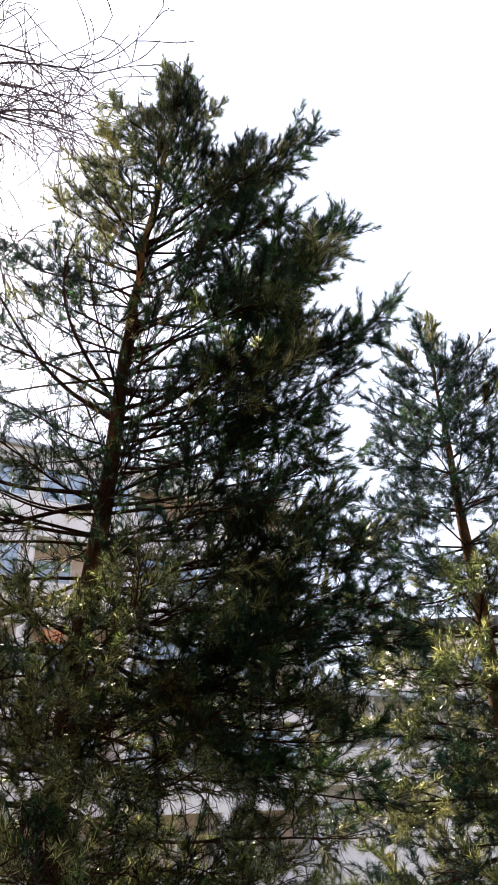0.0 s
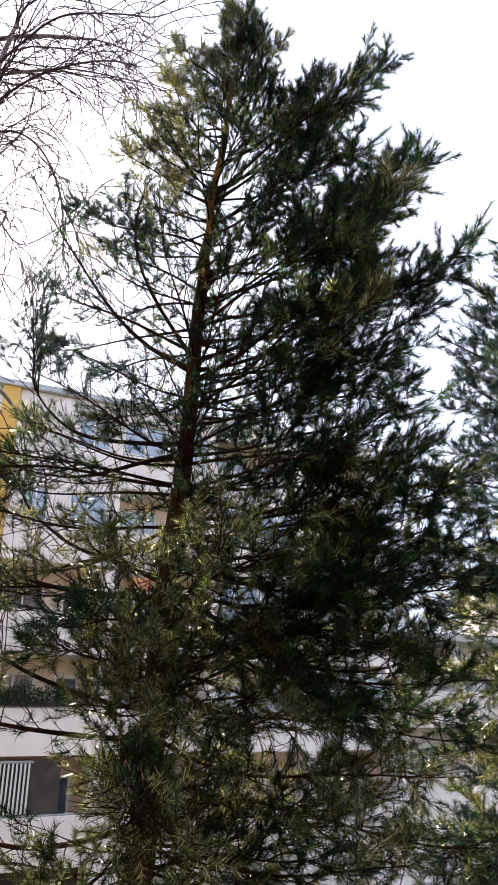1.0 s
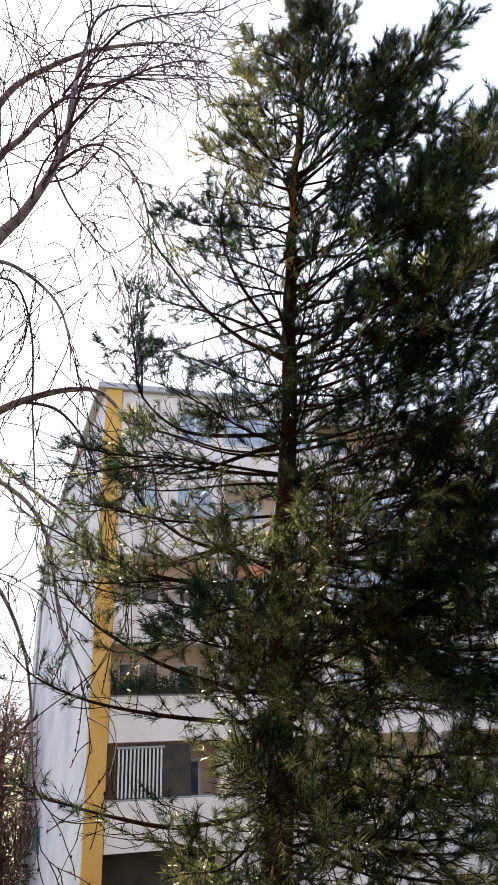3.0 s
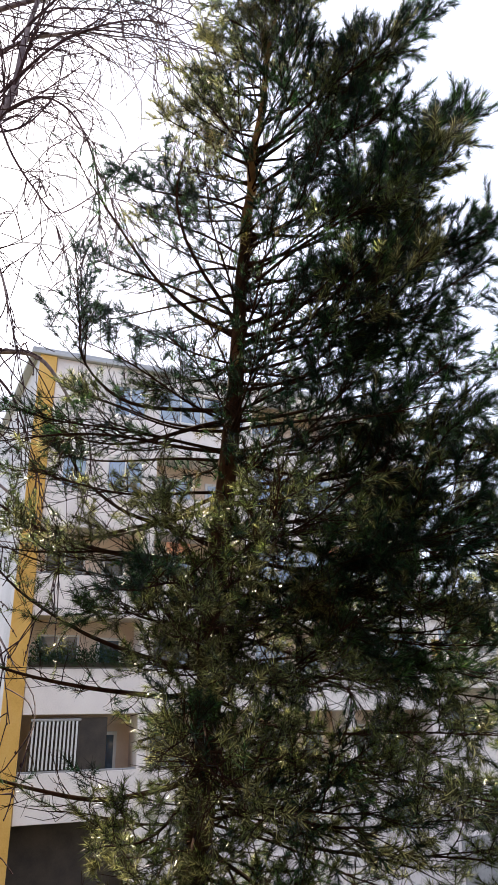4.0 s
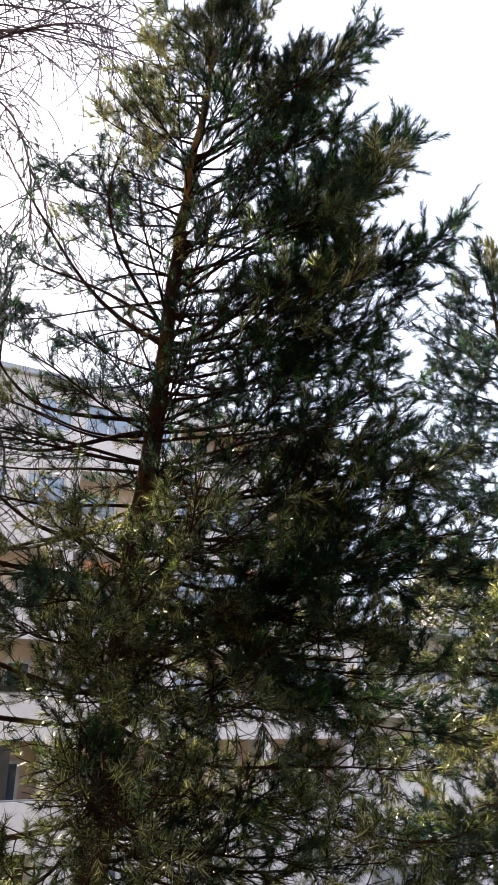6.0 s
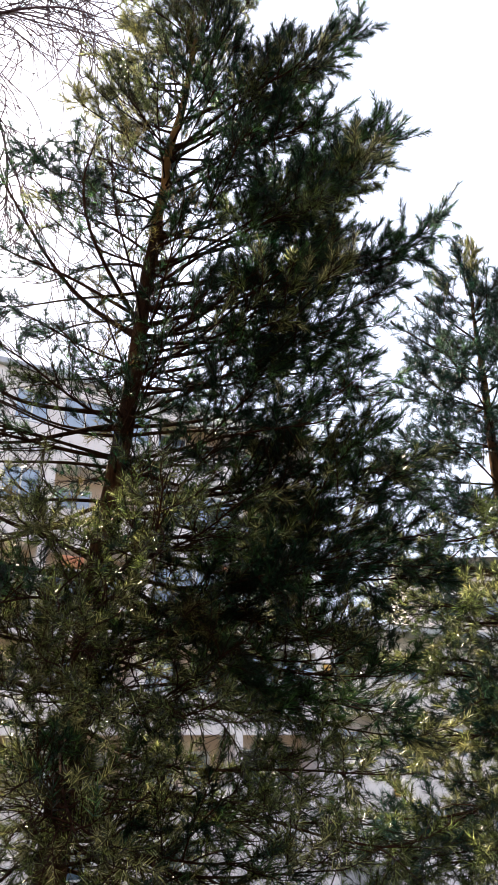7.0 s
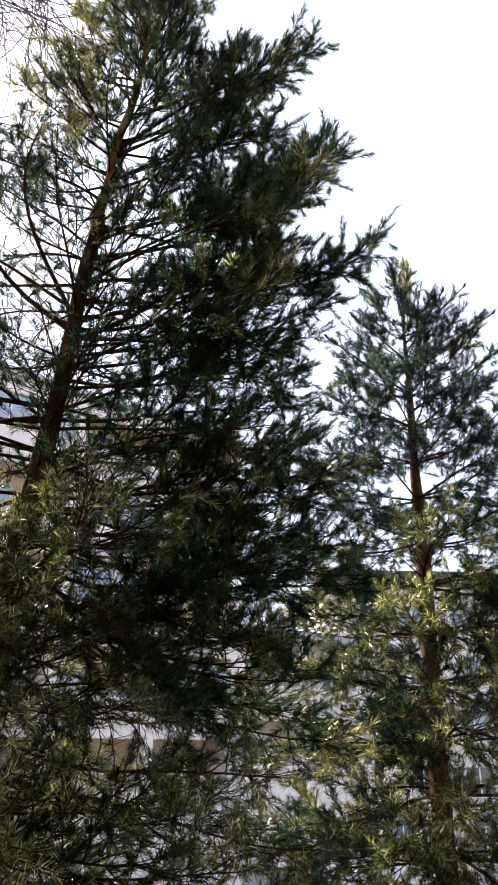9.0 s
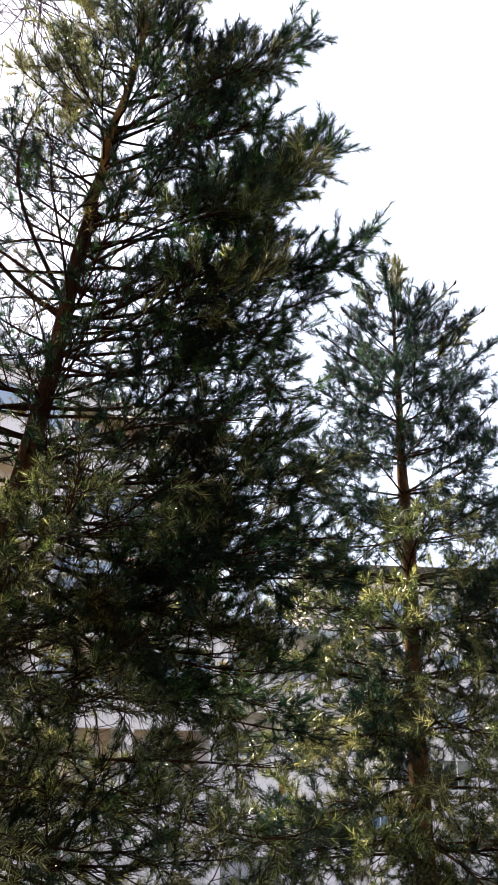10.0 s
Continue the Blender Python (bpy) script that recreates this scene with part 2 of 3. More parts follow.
def pine_limb(rng, tree, base, az, rise, length, up=15.0, dens=1.0, thick=None, needle=0.10, twiggy=1.0, curl=0.0, mat=None, wide=0.005, count=42, bare=0.2, bushy=1.0, lean=(28, 82), line=None, lift=0.06):
    """One limb of a pine: a bowed bough with crooked side shoots, upturned at the ends, and needles on the outer shoots.
    line: the places that the bough runs through, in place of its rise and turn."""
    tubes, starts, ends = Tubes(), [], []
    if line is not None:
        pts = glide(line, 4)
        length = float(np.linalg.norm(np.diff(pts, axis=0), axis=1).sum())
    else:
        m = 12
        pts, p = [np.array(base, float)], np.array(base, float)
        wob = rng.uniform(-9, 9)
        for i in range(m):
            s = (i + 0.5) / m
            el = radians(rise + up * s ** 1.6 + 9 * math.sin(6 * s + wob))
            a = radians(az + wob * 1.6 * math.sin(4 * s + wob) + curl * s)
            p = p + length / m * np.array([math.cos(el) * math.cos(a), math.cos(el) * math.sin(a), math.sin(el)])
            pts.append(p)
        pts = np.array(pts)
    thick = thick or 0.005 + 0.0062 * length
    tubes.add(pts, thick, 0.004, 6, 1.0)
    tubes.add([pts[0], pts[0] + (pts[1] - pts[0]) * 0.75], thick * 1.9, thick * 0.9, 7)

    def along(q, s):
        x = s * (len(q) - 1)
        i = min(int(x), len(q) - 2)
        return q[i] + (q[i + 1] - q[i]) * (x - i), unit(q[i + 1] - q[i])

    def shoot(a0, d, ln, r):
        mid = a0 + d * ln * 0.5
        end = mid + unit(d + np.array([0, 0, 0.22]) + rng.normal(size=3) * 0.2) * ln * 0.5
        # needles grow in clumps, with bare gaps between
        clump = dens * max(0.0, 1.35 + 2.5 * noise.noise(Vector(end) * 2.7))
        full = rng.random() < clump
        if full or rng.random() < (0.95 if dens < 0.4 else 0.6):
            tubes.add([a0, mid, end], r, 0.002, 3)
        if full:
            starts.append(a0 + d * ln * 0.15)
            ends.append(end)

    k = max(6, int(length / 0.125 * twiggy))
    for i in range(k):
        s = bare + (1 - bare) * (i + rng.random() * 0.6) / k
        q, d = along(pts, min(s, 0.999))
        side = 1 if i % 2 else -1
        reach = min(length, 2.6) * (0.38 * (1 - s) ** 0.8 + 0.10) * rng.uniform(0.5, 1.2) * bushy
        dd = swing(d, side * rng.uniform(18, 68), rng.uniform(-38, 42))
        n2 = 5
        sec, pp = [q], q
        bend = rng.normal(size=3) * 0.13
        for j in range(n2):
            dd = unit(dd + np.array([0, 0, lift]) + bend + rng.normal(size=3) * 0.14 + d * 0.08)
            pp = pp + dd * reach / n2
            sec.append(pp)
        sec = np.array(sec)
        tubes.add(sec, 0.0035 + 0.006 * reach, 0.002, 3)
        t = max(2, int(reach / 0.075))
        for j in range(t):
            u = 0.30 + 0.70 * (j + rng.random() * 0.7) / t
            q2, e = along(sec, min(u, 0.999))
            d3 = unit(e + rng.normal(size=3) * 0.55 + np.array([0, 0, 2 * lift]))
            shoot(q2, d3, rng.uniform(0.09, 0.22), 0.0032)
        shoot(sec[-2], unit(sec[-1] - sec[-2]), rng.uniform(0.16, 0.28), 0.0035)
    for j in range(4):
        shoot(pts[-1 - j], swing(unit(pts[-1] - pts[-2]), rng.uniform(-18, 18), rng.uniform(-8, 24)), rng.uniform(0.16, 0.32), 0.004)
    bough = tubes.make("bough", M_TWIG, tree)
    if starts:
        needle_object("needles", needles(rng, starts, ends, count, needle, wide, lean), mat or M_NEEDLE, bough)
    return bough


def rough_trunk(name, pts, radii, mat, tree, seed, sides=14):
    """A bark-covered trunk through the given centre line, lumpy and not quite round."""
    rng = np.random.default_rng(seed)
    pts, v, f = np.asarray(pts, float), [], []
    zs = np.linspace(0, 1, 60)
    idx = np.linspace(0, 1, len(pts))
    line = np.stack([np.interp(zs, idx, pts[:, k]) for k in range(3)], 1)
    line[:, :2] += 0.012 * np.stack([np.sin(zs * 23 + seed), np.cos(zs * 19 + seed)], 1)
    rad = np.interp(zs, idx, radii)
    for i, (c, r) in enumerate(zip(line, rad)):
        for j in range(sides):
            a = 2 * math.pi * j / sides
            q = Vector((math.cos(a) * 2, math.sin(a) * 2, c[2] * 2.5 + seed))
            rr = r * (1 + 0.16 * noise.noise(q) + rng.normal() * 0.03)
            v.append((c[0] + rr * math.cos(a), c[1] + rr * math.sin(a), c[2]))
    for i in range(len(zs) - 1):
        for j in range(sides):
            p, q = i * sides + j, i * sides + (j + 1) % sides
            f.append((p, q, q + sides, p + sides))
    f.append(tuple((len(zs) - 1) * sides + j for j in range(sides)))
    return mesh_object(name, v, f, mat, tree, smooth=True)


# ---- ground ----
bm = bmesh.new()
bmesh.ops.create_grid(bm, x_segments=60, y_segments=60, size=600)
ground = tagged(part("ground", bm, M_GROUND, None, "flat winter lawn of dull green and brown grass"), category="ground", kind="structure")

# ---- plain unseen wall, added behind the walk to hold sky light off the trees ----
tagged(block("unseen_wall", (-16.0, 0.7, 0), (22.0, 1.2, 19.0), M_BROWN, None, 0.03, "plain dark brown wall, unseen, added to cut sky light"), category="wall", kind="structure")

# ---- the apartment building: u runs along the facade, w into it ----
HOUSE = Matrix(((0.8, -0.6, 0, -11.48), (0.6, 0.8, 0, 21.0), (0, 0, 1, 0), (0, 0, 0, 1)))
house = tagged(new("apartment_building"), "six-storey pale rendered apartment block with loggias and ochre pilasters", "building")
LENGTH, STOREY, FIRST, TOP = 14.2, 2.8, 3.69, 18.15
REC = 1.1


def house_part(name, lo, hi, mat, parent=None, bevel=0.012, label=""):
    return block(name, lo, hi, mat, parent or house, bevel, label)


def window(lo, hi, w, pane_mat, parent, label="white-framed window"):
    """A framed casement with a mullion, set against a wall face at depth w."""
    (u0, z0), (u1, z1) = lo, hi
    bm = bmesh.new()
    t = 0.06
    for a, b in (((u0, z0), (u1, z0 + t)), ((u0, z1 - t), (u1, z1)), ((u0, z0 + t), (u0 + t, z1 - t)), ((u1 - t, z0 + t), (u1, z1 - t)), (((u0 + u1) / 2 - t / 2, z0 + t), ((u0 + u1) / 2 + t / 2, z1 - t))):
        box(bm, (a[0], w - 0.07, a[1]), (b[0], w, b[1]), 0.006)
    win = part("window", bm, M_FRAME, parent, label)
    um = (u0 + u1) / 2
    for a, b in ((u0 + t, um - t / 2), (um + t / 2, u1 - t)):
        block("pane", (a, w - 0.035, z0 + t), (b, w - 0.022, z1 - t), pane_mat, win, 0)
    return win


def prism(name, plan, z0, z1, mat, label=""):
    """An upright block over a plan of (u, w) corners."""
    bm = bmesh.new()
    face = bm.faces.new([bm.verts.new((u, w, z0)) for u, w in plan])
    up = bmesh.ops.extrude_face_region(bm, geom=[face])
    bmesh.ops.translate(bm, vec=(0, 0, z1 - z0), verts=[v for v in up["geom"] if isinstance(v, bmesh.types.BMVert)])
    bmesh.ops.recalc_face_normals(bm, faces=bm.faces)
    bmesh.ops.bevel(bm, geom=list(bm.edges), offset=0.015, segments=1, affect="EDGES")
    return part(name, bm, mat, house, label)


def infill(u0, u1, z0, z1, gaps, head):
    """A walled-up loggia front with windows in its gaps."""
    bm, a = bmesh.new(), u0
    for g0, g1 in gaps:
        box(bm, (a, 0.01, z0), (g0, 0.15, head), 0.006)
        window((g0, z0), (g1, head), 0.12, M_BLUE, house)
        a = g1
    if u1 - a > 0.02:
        box(bm, (a, 0.01, z0), (u1, 0.15, head), 0.006)
    box(bm, (u0, 0.01, head + 0.003), (u1, 0.15, z1), 0.006)
    part("infill_wall", bm, M_WHITE, house)


# the end wall runs back a little askew; the core stands behind the loggias
prism("wall", [(-0.65, 0.0), (-0.60, 0.0), (-0.60, 0.9), (-0.66, 0.9), (-0.66, 24.1), (-2.94, 24.1)], 0, TOP - 0.125, M_GREY, "pale grey-white rendered end wall")
prism("wall", [(-0.655, REC), (LENGTH, REC), (LENGTH, 24.0), (-0.655, 24.0)], 0, TOP - 0.125, M_PEACH, "peach rendered back walls of the loggias")
prism("roof", [(-0.92, -0.16), (LENGTH + 0.1, -0.16), (LENGTH + 0.1, 24.2), (-3.02, 24.2)], TOP - 0.12, TOP, M_ROOF, "grey sheet-metal roof slab with overhang")
prism("roof_parapet", [(-0.9, 0.1), (LENGTH, 0.1), (LENGTH, 24.1), (-2.94, 24.1)], TOP + 0.004, TOP + 0.25, M_ROOF)
house_part("pilaster", (-0.64, -0.10, 0), (-0.08, REC - 0.006, TOP - 0.125), M_OCHRE, bevel=0.02, label="ochre-yellow rendered pilaster")
WING, WING_FIRST = 10.6, 4.4
prism("wing_wall", [(LENGTH + 0.004, REC + 0.004), (24.0, REC + 0.004), (24.0, 6.0), (LENGTH + 0.004, 6.0)], 0, WING - 0.3, M_WHITE, "pale rendered lower wing")
prism("wing_roof", [(LENGTH + 0.004, -0.3), (24.3, -0.3), (24.3, 6.3), (LENGTH + 0.004, 6.3)], WING - 0.295, WING, M_ROOF)
house_part("pier", (13.9, 0.0, 0), (14.2, REC, TOP - 0.125), M_WHITE)
house_part("pier", (14.204, 0.0, 0), (14.6, REC, WING - 0.3), M_WHITE)
house_part("pier", (23.7, 0.0, 0), (24.0, REC, WING - 0.3), M_WHITE)
house_part("panel", (14.22, -0.06, 8.2), (14.58, -0.004, 8.9), M_OCHRE, label="ochre-yellow wall panel")
house_part("panel", (17.22, -0.06, 4.4), (17.48, -0.004, 5.0), M_OCHRE, label="ochre-yellow wall panel")
BAYS = [(-0.06, 3.3), (3.6, 6.9), (7.2, 10.5), (10.8, 13.9), (14.6, 17.2), (17.5, 20.4), (20.7, 23.7)]
for a, b in zip(BAYS, BAYS[1:]):
    if b[0] - a[1] < 0.5:
        house_part("pier", (a[1], 0.0, 0), (b[0], REC, TOP - 0.125 if b[0] < 14 else WING - 0.3), M_WHITE)
rng_h = np.random.default_rng(5)
for i, (u0, u1) in enumerate(BAYS):
    # ground floor: plinth, wall and a window
    if i != 0:
        house_part("ground_wall", (u0, 0.02, 0), (u1, 0.3, FIRST if u0 < 14 else WING_FIRST), M_WHITE)
        house_part("plinth", (u0, -0.05, 0), (u1, 0.02, 2.45), M_METAL if i == 4 else M_WHITE)
        window((u0 + (0.9 if u0 < 14 else 1.55), 2.75 if u0 < 14 else 3.0), (u0 + (2.1 if u0 < 14 else 2.55), 3.6 if u0 < 14 else 3.95), 0.02, M_BLUE if i > 3 else M_PANE, house)
    else:
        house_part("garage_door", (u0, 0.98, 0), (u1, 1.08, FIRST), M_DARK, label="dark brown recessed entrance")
    for k in range(5 if u0 < 14 else 2):
        z = (FIRST if u0 < 14 else WING_FIRST) + k * STOREY
        house_part("parapet", (u0, 0.0, z), (u1, 0.14, z + 1.27), M_WHITE)
        house_part("balcony_slab", (u0, 0.141, z), (u1, REC, z + 0.16), M_WHITE)
        if k == 4 and i:
            house_part("fascia", (u0, 0.0, TOP - 0.75), (u1, 0.14, TOP - 0.13), M_WHITE)
        house_part("handrail", (u0, 0.02, z + 1.274), (u1, 0.12, z + 1.32), M_METAL)
        window((u0 + 0.3, z + 0.95), (u0 + 1.6, z + 2.35), REC, M_PANE, house)
        dr = house_part("balcony_door", (u1 - 1.2, REC - 0.06, z + 0.162), (u1 - 0.4, REC, z + 2.3), M_FRAME)
        block("pane", (u1 - 1.1, REC - 0.075, z + 0.9), (u1 - 0.5, REC - 0.062, z + 2.2), M_PANE, dr, 0)
        if i == 0 and k > 2:
            infill(u0, u1, z + 1.322, z + 2.8 if k == 3 else TOP - 0.13, ((2.0, 3.15),) if k == 4 else ((0.4, 1.25), (1.9, 3.15)), z + 2.5)
        if (i, k) in ((2, 2), (3, 1), (4, 2), (1, 4), (2, 3)):
            # glazed-in loggia
            for j in range(2):
                c = u0 + (u1 - u0) * j / 2
                window((c + 0.02, z + 1.33), (c + (u1 - u0) / 2 - 0.02, z + 2.6), 0.13, M_BLUE, house)

# slatted screen on the first upper loggia
screen = house_part("screen_rail", (0.2, 0.0, 6.31), (1.62, 0.06, 6.38), M_METAL, label="loggia screen of white vertical slats")
for j in range(12):
    block("slat", (0.25 + j * 0.112, 0.0, 5.04), (0.25 + j * 0.112 + 0.05, 0.045, 6.309), M_SLAT, screen, 0)
# added dark sheet, paints the shade of the open loggia between the slats
house_part("screen_shade_sheet", (0.2, 0.09, 5.0), (2.4, 0.13, 6.4), M_DARK)
plaque_w = 13.0
plaque_u = -0.65 - 2.29 * plaque_w / 24.1
plaque = house_part("plaque", (-0.03, -1.4, 2.45), (0.0, 1.4, 3.35), M_PLAQUE, bevel=0.01, label="small teal enamel plaque")
plaque.matrix_basis = pose(plaque_u - 0.004, plaque_w, 0, 0, 0, math.degrees(math.atan(2.29 / 24.1)))
pipe = Tubes()
pipe.add([(-0.65 - 2.29 * 20 / 24.1 - 0.08, 20, 0), (-0.65 - 2.29 * 20 / 24.1 - 0.08, 20, TOP - 0.125)], 0.07, 0.07, 10)
pipe.make("downpipe", M_METAL, house, "grey metal downpipe")
for u, z in ((9.4, 9.3), (9.9, 11.7), (4.0, 11.4)):
    house_part("awning", (u, -0.12, z), (u + 0.8, -0.02, z + 0.4), M_ORANGE, bevel=0.04, label="faded orange cloth hung over the parapet")
# dark drying brackets fixed by the step in the facade
for z0, z1, bars in ((9.6, 10.1, (9.6, 10.06)), (7.85, 8.3, (8.26,))):
    bm = bmesh.new()
    for u in (14.3, 14.55):
        box(bm, (u, -0.12, z0), (u + 0.05, -0.07, z1), 0.006)
    for z in bars:
        box(bm, (14.2, -0.125, z), (14.72, -0.075, z + 0.04), 0.006)
    part("bracket", bm, M_DARK, house, "dark metal drying bracket")
house.matrix_world = HOUSE

# planter with trailing greenery on the second loggia's parapet
planter = tagged(new("planter"), "long dark planter full of green plants on a parapet", "planter")
block("trough", (-0.03, -0.02, 7.815), (3.1, 0.16, 7.95), M_DARK, planter, 0.012)
M_LEAF = material("dark_leaf", [(0.012, 0.030, 0.012), (0.03, 0.06, 0.02)], 8, 0.6, 0, 30, island=0.5, through_light=0.15, gloss=0.2)
rng_p = np.random.default_rng(77)
leaf_v, leaf_f = [], []
for j in range(4200):
    c = np.array([rng_p.uniform(-0.03, 3.1), rng_p.uniform(-0.16, 0.24), 0.0])
    c[2] = 7.84 + rng_p.beta(1.2, 1.8) * (0.66 + 0.15 * math.sin(c[0] * 7))
    a, b = unit(rng_p.normal(size=3)), unit(rng_p.normal(size=3))
    k = len(leaf_v)
    leaf_v += [tuple(c - a * 0.04), tuple(c + b * 0.02), tuple(c + a * 0.045), tuple(c - b * 0.02)]
    leaf_f.append((k, k + 1, k + 2, k + 3))
mesh_object("greenery", leaf_v, leaf_f, M_LEAF, planter)
planter.matrix_world = HOUSE

# ---- farther block behind the second pine ----
far_house = tagged(new("apartment_building"), "distant pale apartment block with a dark flat roof edge", "building")
block("wall", (4.6, 43.0, 0), (32.0, 53.0, 15.0), M_WHITE, far_house, 0.02)
block("roof", (4.2, 42.4, 15.0), (32.4, 53.4, 15.8), M_DARK, far_house, 0.03, "dark flat roof edge")
for k in range(5):
    for j in range(8):
        wx, wz = 6.0 + j * 3.0, 1.2 + k * 2.8
        bm = bmesh.new()
        box(bm, (wx - 0.08, 42.93, wz - 0.08), (wx + 1.48, 43.0, wz), 0.01)
        box(bm, (wx - 0.08, 42.93, wz + 1.4), (wx + 1.48, 43.0, wz + 1.48), 0.01)
        for e in (-0.08, 0.66, 1.4):
            box(bm, (wx + e, 42.93, wz), (wx + e + 0.08, 43.0, wz + 1.4), 0.01)
        win = part("window", bm, M_FRAME, far_house)
        block("pane", (wx, 42.95, wz), (wx + 0.66, 42.98, wz + 1.4), M_PANE, win, 0)
        block("pane", (wx + 0.74, 42.95, wz), (wx + 1.4, 42.98, wz + 1.4), M_PANE, win, 0)

# ---- main pine ----
pine = tagged(new("pine_tree"), "tall pine with dark dense needles and reddish brown trunk", "tree", "pines")
PY = 8.0


def axis_x(z):
    """The leaning centre line of the main trunk."""
    return -1.215 + (z - 12.2) * (0.086 if z < 12.2 else 0.15)


rough_trunk("trunk", [(axis_x(z), PY, z) for z in (-0.1, 2, 4, 6, 8, 10, 11.2)], [0.20, 0.16, 0.135, 0.112, 0.093, 0.071, 0.058], M_BARK, pine, 3)
rough_trunk("upper_trunk", [(axis_x(z), PY, z) for z in (11.15, 12, 13.8, 15.15)], [0.059, 0.046, 0.028, 0.01], M_BARK_HIGH, pine, 3)


def profile(z, table):
    return float(np.interp(z, [r[0] for r in table], [r[1] for r in table]))


RIGHT = [(3, 2.6), (6, 2.7), (8, 2.3), (8.9, 2.0), (9.7, 2.3), (10.8, 2.1), (12.2, 1.5), (13.3, 0.9), (14.2, 0.6), (15.2, 0.3)]
LEFT = [(3, 1.3), (6.8, 1.35), (7.6, 2.1), (8.5, 2.4), (9.2, 1.9), (10.5, 1.6), (11.2, 1.4), (12, 1.3), (12.9, 0.9), (14, 0.6), (15.2, 0.3)]
RISE = [(3, -14), (6, -6), (8, 2), (9, 10), (10, 16), (11, 24), (12, 32), (13, 44), (15, 66)]
rng = np.random.default_rng(11)
z, turn = 3.9, 0.0
while z < 14.9:
    n = 5 if z < 5 or z > 12.2 else 7
    turn += 29
    for j in range(n):
        az = turn + j * 360 / n + rng.uniform(-20, 20)
        ca, zz = math.cos(radians(az)), z + rng.uniform(-0.24, 0.24)
        length = profile(z, RIGHT) * max(0, ca) + profile(z, LEFT) * max(0, -ca) + 0.78 * (profile(z, RIGHT) + profile(z, LEFT)) / 2 * (1 - abs(ca))
        length *= rng.uniform(0.65, 1.1)
        sparse = ca < -0.05 and 7.9 < z < 11.9
        facing = math.sin(radians(az)) < -0.45
        if facing and 7.9 < z < 11.6 and rng.random() < 0.15:
            continue
        if sparse and rng.random() < 0.2:
            continue
        if ca < -0.25 and 4.6 < z < 7.9 and rng.random() < 0.55:
            continue
        if math.sin(radians(az)) > 0.2 and 4.6 < z < 8.2 and rng.random() < 0.55:
            continue
        dens = 0.15 if sparse else 0.13 if ca < -0.25 and z < 7.4 else 0.3 if ca < -0.3 and z < 8.4 else 0.34 if z < 7.8 else 0.6 if z < 9.9 else 0.95
        if facing and z > 8.0:
            dens, length = min(dens, 0.34 if z < 11.2 else 0.7), length * 0.85
        # limbs meant as sunlit are coloured olive, the rest stay dark green
        pine_limb(rng, pine, (axis_x(zz), PY, zz), az, profile(z, RISE) + rng.uniform(-12, 12), length, up=rng.uniform(0, 26),
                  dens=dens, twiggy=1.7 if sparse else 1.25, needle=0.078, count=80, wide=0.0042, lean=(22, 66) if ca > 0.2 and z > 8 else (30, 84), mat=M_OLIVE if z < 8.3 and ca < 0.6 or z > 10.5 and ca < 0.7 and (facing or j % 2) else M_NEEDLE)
    z += float(np.interp(z, [3, 8, 13, 15], [0.56, 0.50, 0.40, 0.30]))


def limb_to(tree, z, tip, y=0.0, up=18.0, **more):
    """A limb of the main pine from height z on the trunk to a tip at (x, height), y off the trunk's plane."""
    d = Vector((tip[0] - axis_x(z), y, tip[1] - z))
    flat = math.hypot(d.x, d.y)
    pine_limb(rng, tree, (axis_x(z), PY, z), math.degrees(math.atan2(d.y, d.x)), math.degrees(math.atan2(d.z - 0.22, flat)) - up * 0.42, d.length * 0.91, up=up, **more)


def limb_through(places, bow=0.0, **more):
    """A limb of the main pine through places (x, height), bowed towards the walk by so much at its end."""
    k = len(places) - 1
    pine_limb(rng, pine, None, 0, 0, 0, line=[(x, PY - bow * (i / k) ** 1.5, h) for i, (x, h) in enumerate(places)], **more)


